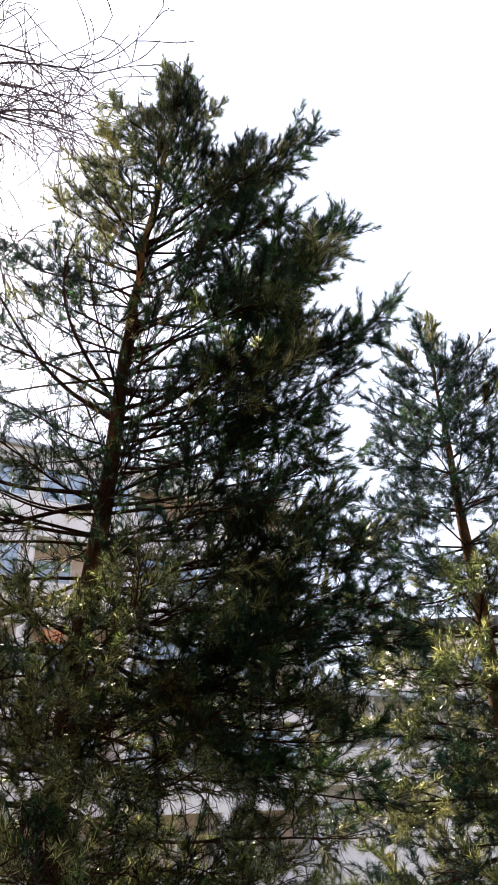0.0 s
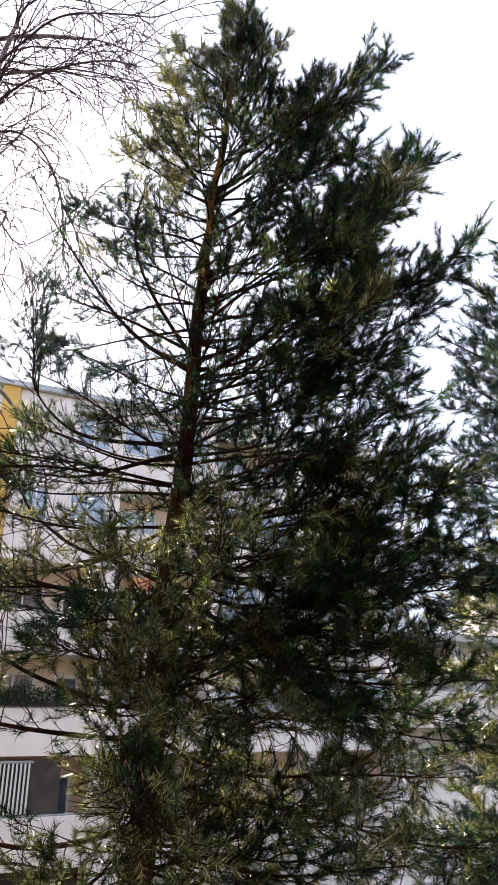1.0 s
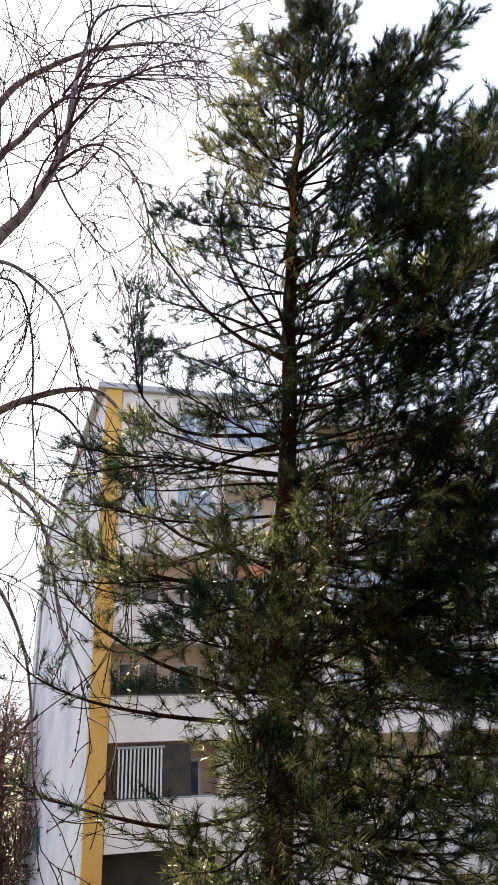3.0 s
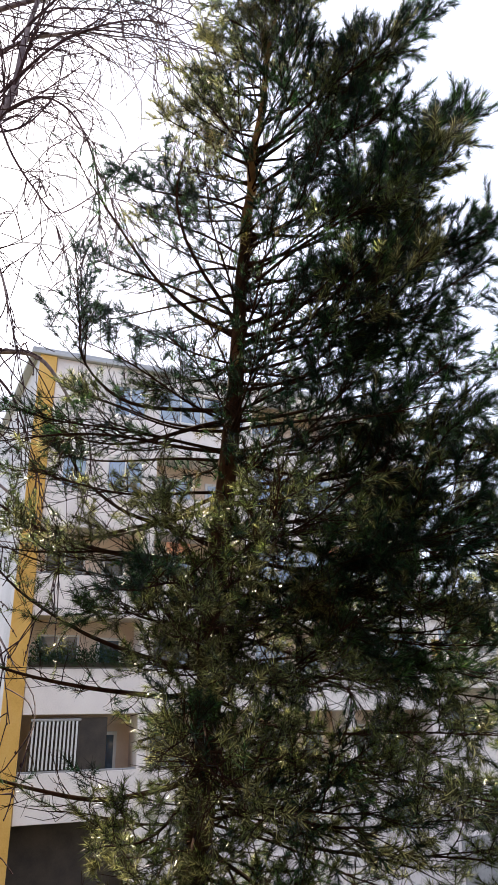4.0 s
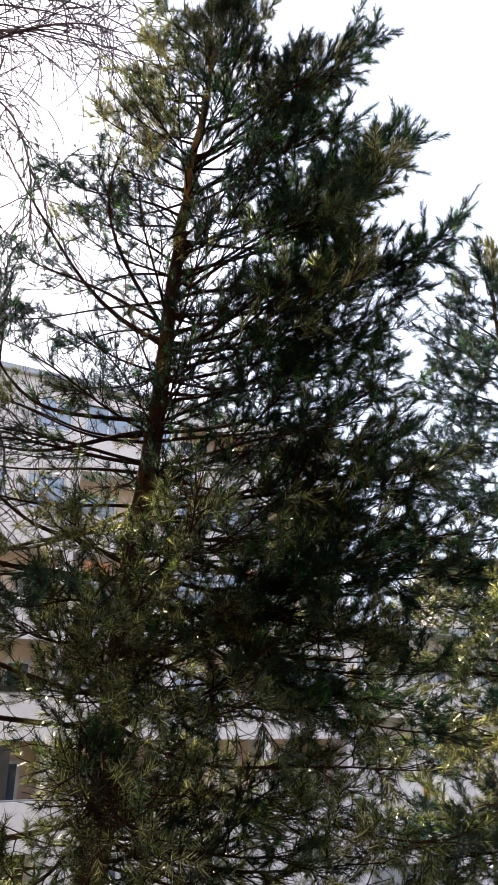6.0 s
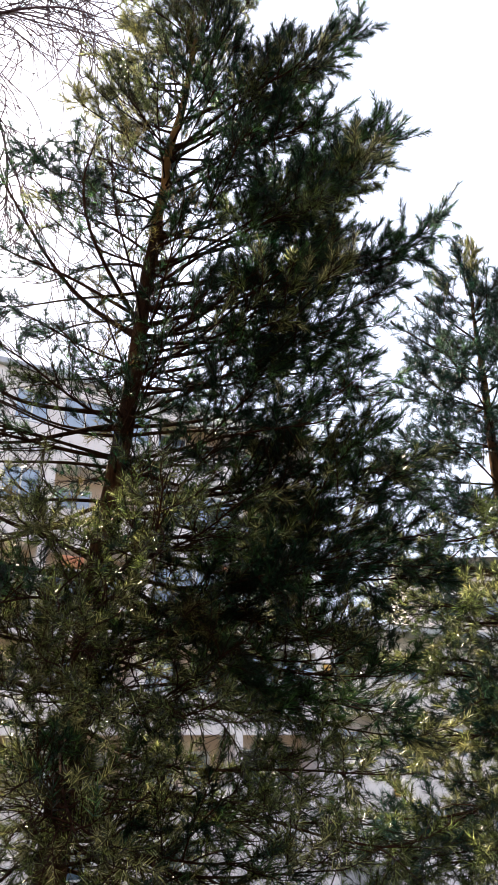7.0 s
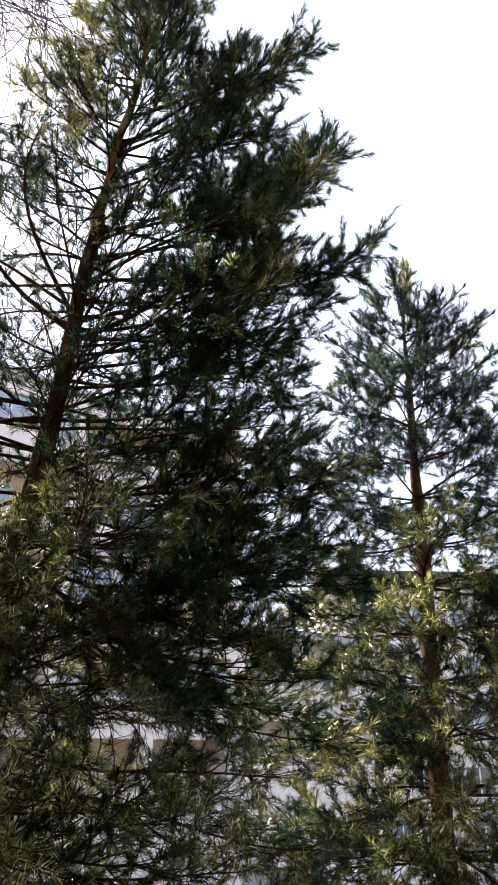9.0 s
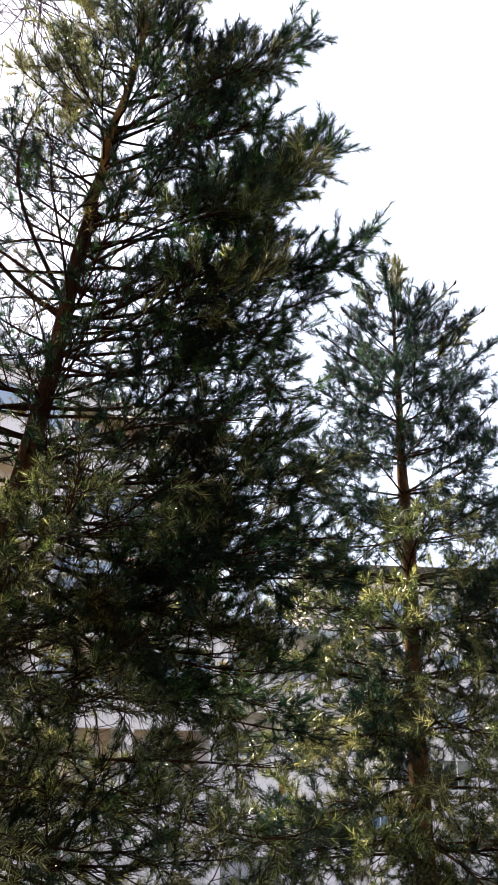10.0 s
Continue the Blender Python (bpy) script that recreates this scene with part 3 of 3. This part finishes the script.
# heavy plumes on the shaded side; the olive ones paint in patches of sun
for z, tip, y in ((12.5, (-0.05, 13.7), 0.2), (12.1, (0.90, 13.80), -0.1), (11.7, (0.50, 12.85), 0.3), (11.0, (1.05, 12.55), 0.1), (10.7, (1.22, 12.15), -0.3),
                  (11.1, (0.85, 12.25), 0.5), (10.0, (1.60, 11.35), 0.0), (9.8, (1.12, 10.65), 0.2), (10.4, (0.95, 11.50), -0.5), (9.4, (0.80, 9.75), 0.1),
                  (8.9, (0.75, 9.45), -0.2), (8.6, (0.50, 8.90), 0.4), (8.2, (0.85, 8.30), -0.3), (8.0, (1.0, 8.05), 0.3), (7.5, (0.95, 7.40), -0.2), (6.9, (1.05, 6.70), 0.3),
                  (6.3, (1.0, 6.10), -0.3), (12.2, (0.40, 13.50), 0.2), (12.0, (0.55, 13.3), -0.3), (12.6, (0.15, 13.6), -0.2), (13.2, (-0.40, 14.60), 0.0), (9.0, (0.95, 9.6), 0.3), (8.6, (1.0, 9.1), 0.1), (8.4, (1.1, 8.7), -0.2), (10.6, (0.5, 11.3), -0.6), (9.6, (0.6, 10.4), -0.7), (8.7, (0.6, 8.8), -0.8), (7.8, (0.6, 7.8), -0.9),
                  (7.0, (-0.2, 6.9), -1.6), (7.3, (0.5, 7.2), -1.0), (6.6, (0.7, 6.5), -0.9), (6.9, (-1.0, 6.8), -1.8), (6.6, (-1.2, 6.4), -1.8), (6.2, (0.4, 6.1), -1.4), (5.9, (0.7, 5.8), -0.8), (5.5, (0.1, 5.4), -1.2),
                  (8.3, (1.05, 8.55), -0.4), (8.0, (1.25, 8.1), -0.2), (7.6, (0.9, 7.5), 0.2), (9.5, (0.90, 10.3), 0.1), (9.3, (0.55, 9.95), -0.3), (9.9, (1.15, 10.9), 0.2), (9.7, (0.25, 10.5), -0.4), (10.2, (0.5, 11.1), 0.3),
                  (8.2, (1.15, 8.75), 0.2), (7.8, (1.2, 7.75), -0.2), (7.75, (0.95, 7.0), -0.3), (7.72, (1.1, 6.7), 0.1), (7.75, (0.6, 7.2), -0.7)):
    high = z > 7.7
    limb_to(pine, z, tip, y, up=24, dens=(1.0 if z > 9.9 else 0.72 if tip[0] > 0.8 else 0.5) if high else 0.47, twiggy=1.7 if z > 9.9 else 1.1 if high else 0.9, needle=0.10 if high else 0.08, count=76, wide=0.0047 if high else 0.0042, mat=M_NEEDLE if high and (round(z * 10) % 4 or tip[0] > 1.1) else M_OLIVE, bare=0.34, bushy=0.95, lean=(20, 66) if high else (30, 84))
# tufts near the top, open side, their sunlight painted as pale yellow-green needles
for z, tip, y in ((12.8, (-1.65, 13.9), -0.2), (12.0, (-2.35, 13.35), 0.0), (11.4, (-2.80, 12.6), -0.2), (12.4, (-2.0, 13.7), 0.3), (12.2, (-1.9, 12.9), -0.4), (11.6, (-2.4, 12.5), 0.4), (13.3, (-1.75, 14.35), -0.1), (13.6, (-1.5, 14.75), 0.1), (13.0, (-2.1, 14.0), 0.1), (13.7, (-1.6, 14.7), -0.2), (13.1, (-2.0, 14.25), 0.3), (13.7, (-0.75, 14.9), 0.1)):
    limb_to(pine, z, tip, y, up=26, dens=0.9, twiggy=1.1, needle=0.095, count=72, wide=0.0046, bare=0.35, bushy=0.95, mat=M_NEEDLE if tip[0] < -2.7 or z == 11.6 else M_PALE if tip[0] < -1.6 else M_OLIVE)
# long thin limbs sweeping up on the open side, nearly bare
limb_to(pine, 9.9, (-3.55, 13.4), 0.1, up=44, dens=0.2, twiggy=0.9, bare=0.3, bushy=0.5)
limb_to(pine, 10.0, (-1.78, 12.7), -0.3, up=50, dens=0.25, twiggy=0.9, bare=0.25, bushy=0.5, thick=0.024)
limb_to(pine, 10.1, (-3.25, 11.8), 0.2, up=34, dens=0.4, twiggy=1.0, bare=0.4, bushy=0.8)
limb_to(pine, 9.75, (-0.2, 10.45), -0.4, up=4, dens=0.5, twiggy=0.9, bare=0.4, thick=0.034)
limb_through([(-1.44, 9.12), (-1.72, 9.13), (-2.38, 9.25), (-2.74, 9.46), (-3.01, 9.83), (-3.04, 10.22), (-3.1, 10.95)], 0.3, dens=0.75, twiggy=1.2, bare=0.6, bushy=1.1, thick=0.026, needle=0.07, count=60, wide=0.004, mat=M_BLUISH)
limb_through([(-1.50, 7.78), (-1.78, 7.69), (-2.52, 7.8), (-2.98, 7.94), (-3.41, 8.12), (-3.78, 8.36), (-4.18, 8.61), (-4.63, 8.99)], 0.3, dens=0.3, twiggy=1.0, bare=0.35, bushy=0.5, needle=0.085, thick=0.03, mat=M_OLIVE)
limb_through([(-1.50, 7.72), (-1.99, 7.99), (-2.52, 8.21), (-2.89, 8.48), (-3.11, 8.68), (-3.31, 8.98), (-3.51, 9.25)], -0.3, dens=0.2, twiggy=1.0, bare=0.35, bushy=0.5, needle=0.085, thick=0.026)
limb_through([(-1.67, 6.78), (-2.07, 6.85), (-2.63, 7.04), (-2.95, 7.2), (-3.36, 7.46), (-3.62, 7.72), (-3.75, 7.95)], 0.4, dens=0.5, twiggy=1.0, bare=0.4, bushy=0.5, needle=0.085, thick=0.028, mat=M_OLIVE)
limb_through([(-1.57, 6.77), (-1.92, 6.59), (-2.39, 6.62), (-2.99, 6.71), (-3.56, 6.85), (-4.06, 7.07), (-4.35, 7.33)], 0.2, dens=0.14, twiggy=1.2, bare=0.3, bushy=0.55, thick=0.032)
limb_through([(-1.6, 6.14), (-1.84, 5.97), (-2.25, 5.86), (-2.67, 5.82), (-3.12, 5.88), (-3.52, 5.96), (-3.89, 6.05), (-4.14, 6.14)], 0.1, dens=0.14, twiggy=1.2, bare=0.3, bushy=0.5, thick=0.032)
limb_to(pine, 9.0, (-3.4, 9.3), -0.2, up=20, dens=0.2, twiggy=0.8, bare=0.4, bushy=0.65, thick=0.026)
limb_to(pine, 8.2, (-3.9, 8.2), 0.2, up=20, dens=0.2, twiggy=0.8, bare=0.4, bushy=0.65, thick=0.026)

# dense hanging foliage low on the side that faces the walk
for j in range(25):
    zz = 4.7 + 3.4 * (j + 0.5) / 25 + rng.uniform(-0.15, 0.15)
    az = -40 + 46 * math.sin(j * 2.4) + rng.uniform(-12, 12)
    pine_limb(rng, pine, (axis_x(zz), PY, zz), az, profile(zz, RISE) + rng.uniform(-22, 10), rng.uniform(1.0, 2.2), up=rng.uniform(0, 30), dens=0.44, twiggy=1.1, needle=0.078, count=80, wide=0.0042, bare=0.12, bushy=1.0, mat=M_OLIVE if j % 4 else M_NEEDLE)
# tufts that stand out singly on the open side
for z, tip, y, kind in ((8.9, (-3.15, 9.7), -0.2, M_OLIVE), (8.6, (-3.65, 9.35), 0.1, M_OLIVE), (7.3, (-2.75, 7.5), -0.5, M_NEEDLE), (7.4, (-2.1, 7.6), -0.6, M_NEEDLE), (8.3, (-4.2, 8.5), 0.2, M_OLIVE), (10.4, (-3.3, 10.8), 0.1, M_BLUISH), (9.6, (-2.2, 9.3), -0.7, M_OLIVE)):
    limb_to(pine, z, tip, y, up=22, dens=0.8, twiggy=1.2, bare=0.74, bushy=0.6, needle=0.085, count=72, wide=0.0042, mat=kind)
# short shoots close round the lower trunk
for j in range(18):
    zz = 5.3 + 2.7 * (j + 0.5) / 18
    pine_limb(rng, pine, (axis_x(zz), PY, zz), -68 + 40 * math.sin(j * 2.4), profile(zz, RISE) + rng.uniform(-20, 20), rng.uniform(0.5, 1.1), up=20, dens=0.6, twiggy=1.4, needle=0.078, count=80, wide=0.0042, bare=0.15, mat=M_OLIVE)
# dry brown limbs without needles, low in the shade
for j in range(8):
    zz = 5.6 + 3.4 * (j + 0.5) / 8
    pine_limb(rng, pine, (axis_x(zz), PY, zz), 5 + 75 * math.sin(j * 2.4), profile(zz, RISE) + rng.uniform(-14, 14), rng.uniform(1.2, 2.4), up=rng.uniform(-10, 20), dens=0.06, twiggy=1.3, count=40, bare=0.15, bushy=1.1)
# short inner shoots with yellowed needles
for j in range(16):
    zz = 7.0 + 7.0 * (j + 0.5) / 16
    pine_limb(rng, pine, (axis_x(zz), PY, zz), j * 137.5 - 60, profile(zz, RISE), rng.uniform(0.5, 0.9), up=20, dens=0.8, twiggy=1.0, needle=0.09, count=22, bare=0.1, mat=M_DEAD)

# ---- second pine ----
pine_b = tagged(new("pine_tree"), "slender younger pine with upright pale tip, behind the taller one", "tree", "pines")
BX, BY = 2.64, 12.0
rough_trunk("trunk", [(BX - 0.14, BY, -0.1), (BX - 0.05, BY, 5), (BX, BY, 9), (BX, BY, 11.4), (BX + 0.03, BY, 13.2)], [0.17, 0.13, 0.092, 0.047, 0.012], M_BARK_YOUNG, pine_b, 9)
rng = np.random.default_rng(23)
z, turn = 3.4, 10.0
WIDE = [(3, 2.7), (6, 2.6), (9, 2.2), (10.5, 1.75), (11.0, 1.5), (11.9, 1.05), (12.6, 0.6)]
while z < 12.7:
    n = 8 if z > 8.6 else 11
    turn += 41
    for j in range(n):
        az = turn + j * 360 / n + rng.uniform(-16, 16)
        rise = float(np.interp(z, [3, 6, 9, 11, 12.6], [-14, -6, 4, 18, 34])) + rng.uniform(-10, 10)
        low = z < 8.8
        pine_limb(rng, pine_b, (BX, BY, z + rng.uniform(-0.05, 0.05)), az, rise, profile(z, WIDE) * rng.uniform(0.7, 1.12), up=rng.uniform(-4, 18), dens=0.48 if low else 0.92, twiggy=1.3, needle=0.11,
                  count=52, wide=0.0062, bushy=0.95 if low else 0.8, bare=0.2, lift=0.02, lean=(26, 78), mat=M_OLIVE if low and j % 3 else M_BLUISH)
    z += float(np.interp(z, [3, 9, 13], [0.64, 0.62, 0.46]))

# pale upright leader and candles at its top
for dx, hh, ln in ((0.02, 12.9, 0.85), (-0.05, 12.8, 0.7), (0.08, 12.85, 0.75), (-0.42, 12.45, 0.65), (0.10, 12.6, 0.6), (0.85, 12.1, 0.6), (0.70, 11.9, 0.6), (0.55, 11.8, 0.5)):
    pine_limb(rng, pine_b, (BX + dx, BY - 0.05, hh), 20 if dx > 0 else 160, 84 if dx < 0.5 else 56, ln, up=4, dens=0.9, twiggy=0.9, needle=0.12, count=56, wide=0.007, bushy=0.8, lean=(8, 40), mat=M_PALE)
# bare straight shoots with dark buds standing out of the top
for z, tx, tz in ((12.1, -0.85, 12.6), (12.9, -0.2, 13.6), (12.4, 0.95, 13.2), (12.2, 0.6, 13.1), (11.5, -1.25, 12.2), (11.9, 1.35, 12.7), (11.2, 1.7, 12.3)):
    shaft = Tubes()
    end = (BX + tx, BY - 0.3, tz)
    shaft.add([(BX, BY, z - 0.1), (BX + tx * 0.5, BY - 0.15, z + (tz - z) * 0.42), end], 0.017, 0.009, 5)
    stem = shaft.make("shoot", M_TWIG, pine_b)
    pine_limb(rng, pine_b, None, 0, 0, 0, line=[(BX, BY, z - 0.1), (BX + tx * 0.5, BY - 0.15, z + (tz - z) * 0.42), (BX + tx * 0.86, BY - 0.26, z + (tz - z) * 0.84)], dens=0.9, twiggy=1.2, bushy=0.45, bare=0.3, needle=0.10, count=50, wide=0.006, mat=M_BLUISH)
    knob = Tubes()
    knob.add([end, (end[0] + tx * 0.02, end[1], end[2] + 0.03), (end[0] + tx * 0.03, end[1], end[2] + 0.07)], 0.024, 0.012, 6)
    knob.make("bud", M_TWIG, stem)


# ---- bare tree with drooping twigs ----
def bare_branch(rng, tubes, p, d, length, r, depth, droop, least=0.0108):
    m = 8 if depth else 6
    pts = [np.array(p, float)]
    d = unit(np.array(d, float))
    bend = rng.normal(size=3) * 0.11
    for i in range(m):
        d = unit(d + bend + rng.normal(size=3) * (0.15 if depth > 1 else 0.09) + np.array([0, 0, -droop * (0.3 + i / m)]))
        pts.append(pts[-1] + d * length / m)
        if depth and i > 0 and rng.random() < (0.8 if depth > 1 else 0.6):
            for _ in range(2 if depth > 1 and rng.random() < 0.5 else 1):
                e = swing(d, rng.uniform(-70, 70), rng.uniform(-50, 50))
                bare_branch(rng, tubes, pts[-1], e, length * rng.uniform(0.25, 0.6), max(least, r * (1 - i / m * 0.7) * 0.55), depth - 1, droop + 0.06, least)
    tubes.add(pts, r, max(least * 0.7, r * 0.22), 5 if r > 0.02 else 3)
    if depth == 0 and tubes.bud is not None:
        for q in pts[2:]:
            if rng.random() < 0.6:
                tubes.bud.append(q + rng.normal(size=3) * 0.01)


def buds(places, tree, rng):
    """Small pointed buds on the twigs, in one mesh."""
    v, f = [], []
    for q in places:
        k, h = len(v), rng.uniform(0.016, 0.036)
        v += [(q[0] + a * h * 0.6, q[1] + b * h * 0.6, q[2] + c * h) for a, b, c in ((1, 0, 0), (-0.5, 0.87, 0), (-0.5, -0.87, 0), (0, 0, 1), (0, 0, -1))]
        f += [(k, k + 1, k + 3), (k + 1, k + 2, k + 3), (k + 2, k, k + 3), (k + 1, k, k + 4), (k + 2, k + 1, k + 4), (k, k + 2, k + 4)]
    tagged(mesh_object("bud_scatter", v, f, M_BARETWIG, tree), kind="stuff")


bare = tagged(new("bare_tree"), "leafless grey-barked tree with long drooping twigs", "tree")
rough_trunk("trunk", [(-11.1, 11.0, -0.1), (-11.0, 11.0, 4), (-10.9, 11, 8), (-10.8, 11, 13.2)], [0.34, 0.28, 0.24, 0.19], M_BARE, bare, 4)
rng = np.random.default_rng(8)


def bare_limb(points, r0, r1, twigs, reach, droop):
    """A limb along a few places, bearing long thin twigs."""
    bough, tb = Tubes(), Tubes()
    twigs, reach = int(twigs * (1.6 if points[-1][2] > 11 else 0.6)), reach * 1.25
    tb.bud = BUDS
    line = glide(points, 6)
    bough.add(line, r0 * 1.1, r1 * 1.15, 8)
    for j in range(twigs):
        i = int(rng.uniform(0.30, 0.99) * (len(line) - 1))
        d = unit(line[min(i + 1, len(line) - 1)] - line[i - 1])
        e = swing(d, rng.uniform(-70, 70), rng.uniform(-60, 55))
        bare_branch(rng, tb, line[i], e, reach * rng.uniform(0.5, 1.2), r1 * rng.uniform(0.4, 0.7) + 0.006, 1, droop)
    bare_branch(rng, tb, line[-1], unit(line[-1] - line[-2]), reach, r1, 1, droop)
    limb = bough.make("limb", M_BARE if r0 > 0.05 else M_BARETWIG, bare)
    tagged(tb.make("twig_spray", M_BARETWIG, limb), "thin dark purple-brown twigs", kind="stuff")


TX, BUDS = -10.8, []
bare_limb([(TX, 11, 12.91), (-8.46, 10.9, 15.77), (-7.67, 10.9, 16.47), (-6.87, 10.9, 17.81), (-6.78, 11, 19.73), (-6.47, 11, 21.42)], 0.13, 0.03, 16, 2.6, 0.05)
bare_limb([(TX, 11, 12.91), (-9.64, 11.2, 17.12), (-8.91, 11.2, 18.68), (-8.27, 11.2, 19.07), (-7.21, 11.3, 19.97), (-5.39, 11.3, 19.75)], 0.12, 0.02, 16, 2.4, 0.05)
bare_limb([(TX, 11, 12.91), (-10.08, 11.2, 18.22), (-9.02, 11.2, 20.62), (-7.75, 11.2, 21.07), (-6.36, 11.3, 21.10), (-4.76, 11.3, 20.46)], 0.11, 0.02, 16, 2.4, 0.04)
bare_limb([(TX, 11, 10.34), (-8.97, 10.9, 11.52), (-7.96, 10.9, 11.88), (-7.16, 10.9, 12.05), (-6.20, 10.9, 12.04), (-5.45, 10.9, 11.73), (-4.70, 10.9, 10.61)], 0.10, 0.014, 10, 1.7, 0.16)
bare_limb([(-7.21, 10.9, 12.03), (-6.41, 10.8, 11.68), (-5.87, 10.8, 11.11), (-5.55, 10.8, 10.45)], 0.03, 0.010, 6, 1.4, 0.18)
bare_limb([(TX, 11, 12.48), (-9.20, 10.6, 14.96), (-8.35, 10.6, 15.17), (-7.50, 10.6, 14.85), (-6.42, 10.6, 13.71), (-5.99, 10.6, 12.51)], 0.07, 0.010, 12, 1.9, 0.16)
bare_limb([(TX, 11, 9.91), (-8.75, 10.5, 11.29), (-7.79, 10.5, 11.23), (-6.83, 10.5, 10.42), (-5.76, 10.5, 9.61), (-4.90, 10.5, 8.91)], 0.06, 0.009, 10, 1.6, 0.14)
bare_limb([(TX, 11, 9.70), (-8.54, 11.4, 10.85), (-7.58, 11.4, 10.57), (-6.82, 11.4, 9.67), (-6.39, 11.4, 8.15), (-5.74, 11.4, 7.14)], 0.06, 0.009, 10, 1.6, 0.14)
bare_limb([(TX, 11, 9.06), (-8.96, 11.4, 9.59), (-7.89, 11.4, 9.09), (-7.03, 11.4, 7.76), (-6.70, 11.4, 6.02)], 0.06, 0.009, 9, 1.6, 0.14)
bare_limb([(-6.98, 10.9, 17.17), (-6.44, 10.7, 16.07), (-5.90, 10.7, 15.18), (-5.36, 10.7, 14.51), (-4.62, 10.7, 14.78)], 0.022, 0.007, 9, 1.5, 0.16)

bare_limb([(-7.1, 11, 19.6), (-6.2, 10.9, 20.3), (-5.3, 10.7, 20.5), (-4.2, 10.6, 20.1), (-3.2, 10.5, 19.5)], 0.03, 0.010, 13, 1.6, 0.05)
bare_limb([(-7.2, 11, 18.2), (-6.0, 10.8, 18.8), (-5.0, 10.7, 18.9), (-4.0, 10.5, 18.5), (-3.3, 10.4, 18.0)], 0.028, 0.010, 13, 1.6, 0.06)
bare_limb([(-7.0, 11, 17.6), (-6.0, 10.7, 17.4), (-5.2, 10.6, 16.6), (-4.7, 10.6, 15.4), (-4.5, 10.6, 14.2)], 0.024, 0.009, 10, 1.5, 0.16)
bare_limb([(-8.4, 10.8, 15.0), (-7.4, 10.6, 14.4), (-6.9, 10.6, 13.2), (-6.7, 10.6, 11.6), (-6.5, 10.6, 10.2)], 0.024, 0.009, 8, 1.5, 0.16)
buds(BUDS, bare, rng)

# ---- far thicket beyond the building's end ----
rng = np.random.default_rng(31)
for x, y, h in ((-27, 33, 11), (-24.5, 30, 8), (-29, 37, 12), (-32, 41, 13), (-30, 34, 9), (-28, 31, 9), (-33, 37, 12), (-26, 28.5, 8), (-25.5, 32, 10), (-29.5, 32.5, 10)):
    far = tagged(new("bare_tree"), "distant brown leafless tree beyond the building", "tree", "distant trees")
    tb = Tubes()
    tb.add([(x, y, -0.1), (x + 0.1, y, h * 0.3), (x, y, h * 0.6)], 0.26, 0.12, 7)
    tb.make("trunk", M_BRUSH, far)
    for j in range(9):
        tb = Tubes()
        a = j * 2.4
        bare_branch(rng, tb, (x, y, h * rng.uniform(0.1, 0.58)), (math.cos(a) * 0.5, math.sin(a) * 0.5, 1.0), h * 0.42, 0.08, 2, -0.03, 0.022)
        tb.make("limb", M_BRUSH, far)

for x, y, h in ((-24.2, 29.4, 4.5), (-25.6, 30.4, 5.5), (-27.2, 31.0, 5.0), (-23.4, 30.6, 5.5), (-28.6, 31.6, 5.5), (-26.4, 33.0, 6.0), (-24.8, 33.5, 6.0)):
    shrub = tagged(new("bare_shrub"), "brown leafless shrub beneath the distant trees", "shrub", "distant shrubs")
    for j in range(7):
        tb = Tubes()
        a = j * 2.4
        bare_branch(rng, tb, (x + 0.3 * math.cos(a), y + 0.3 * math.sin(a), -0.05), (math.cos(a) * 0.45, math.sin(a) * 0.45, 1.0), h * rng.uniform(0.6, 1.0), 0.05, 2, -0.02, 0.02)
        tb.make("stem", M_BRUSH, shrub)

# ---- low metal railing by the thicket ----
railing = tagged(new("metal_railing"), "low pale metal railing on the lawn", "railing")
for hgt in (0.55, 1.0):
    tb = Tubes()
    tb.add([(-29.0, 29.0, hgt), (-20.5, 26.5, hgt)], 0.035, 0.035, 8)
    tb.make("rail", M_METAL, railing)
for j in range(7):
    t = j / 6
    block("post", (-29.0 + 8.5 * t - 0.03, 29.0 - 2.5 * t - 0.03, -0.02), (-29.0 + 8.5 * t + 0.03, 29.0 - 2.5 * t + 0.03, 1.04), M_METAL, railing, 0.006)
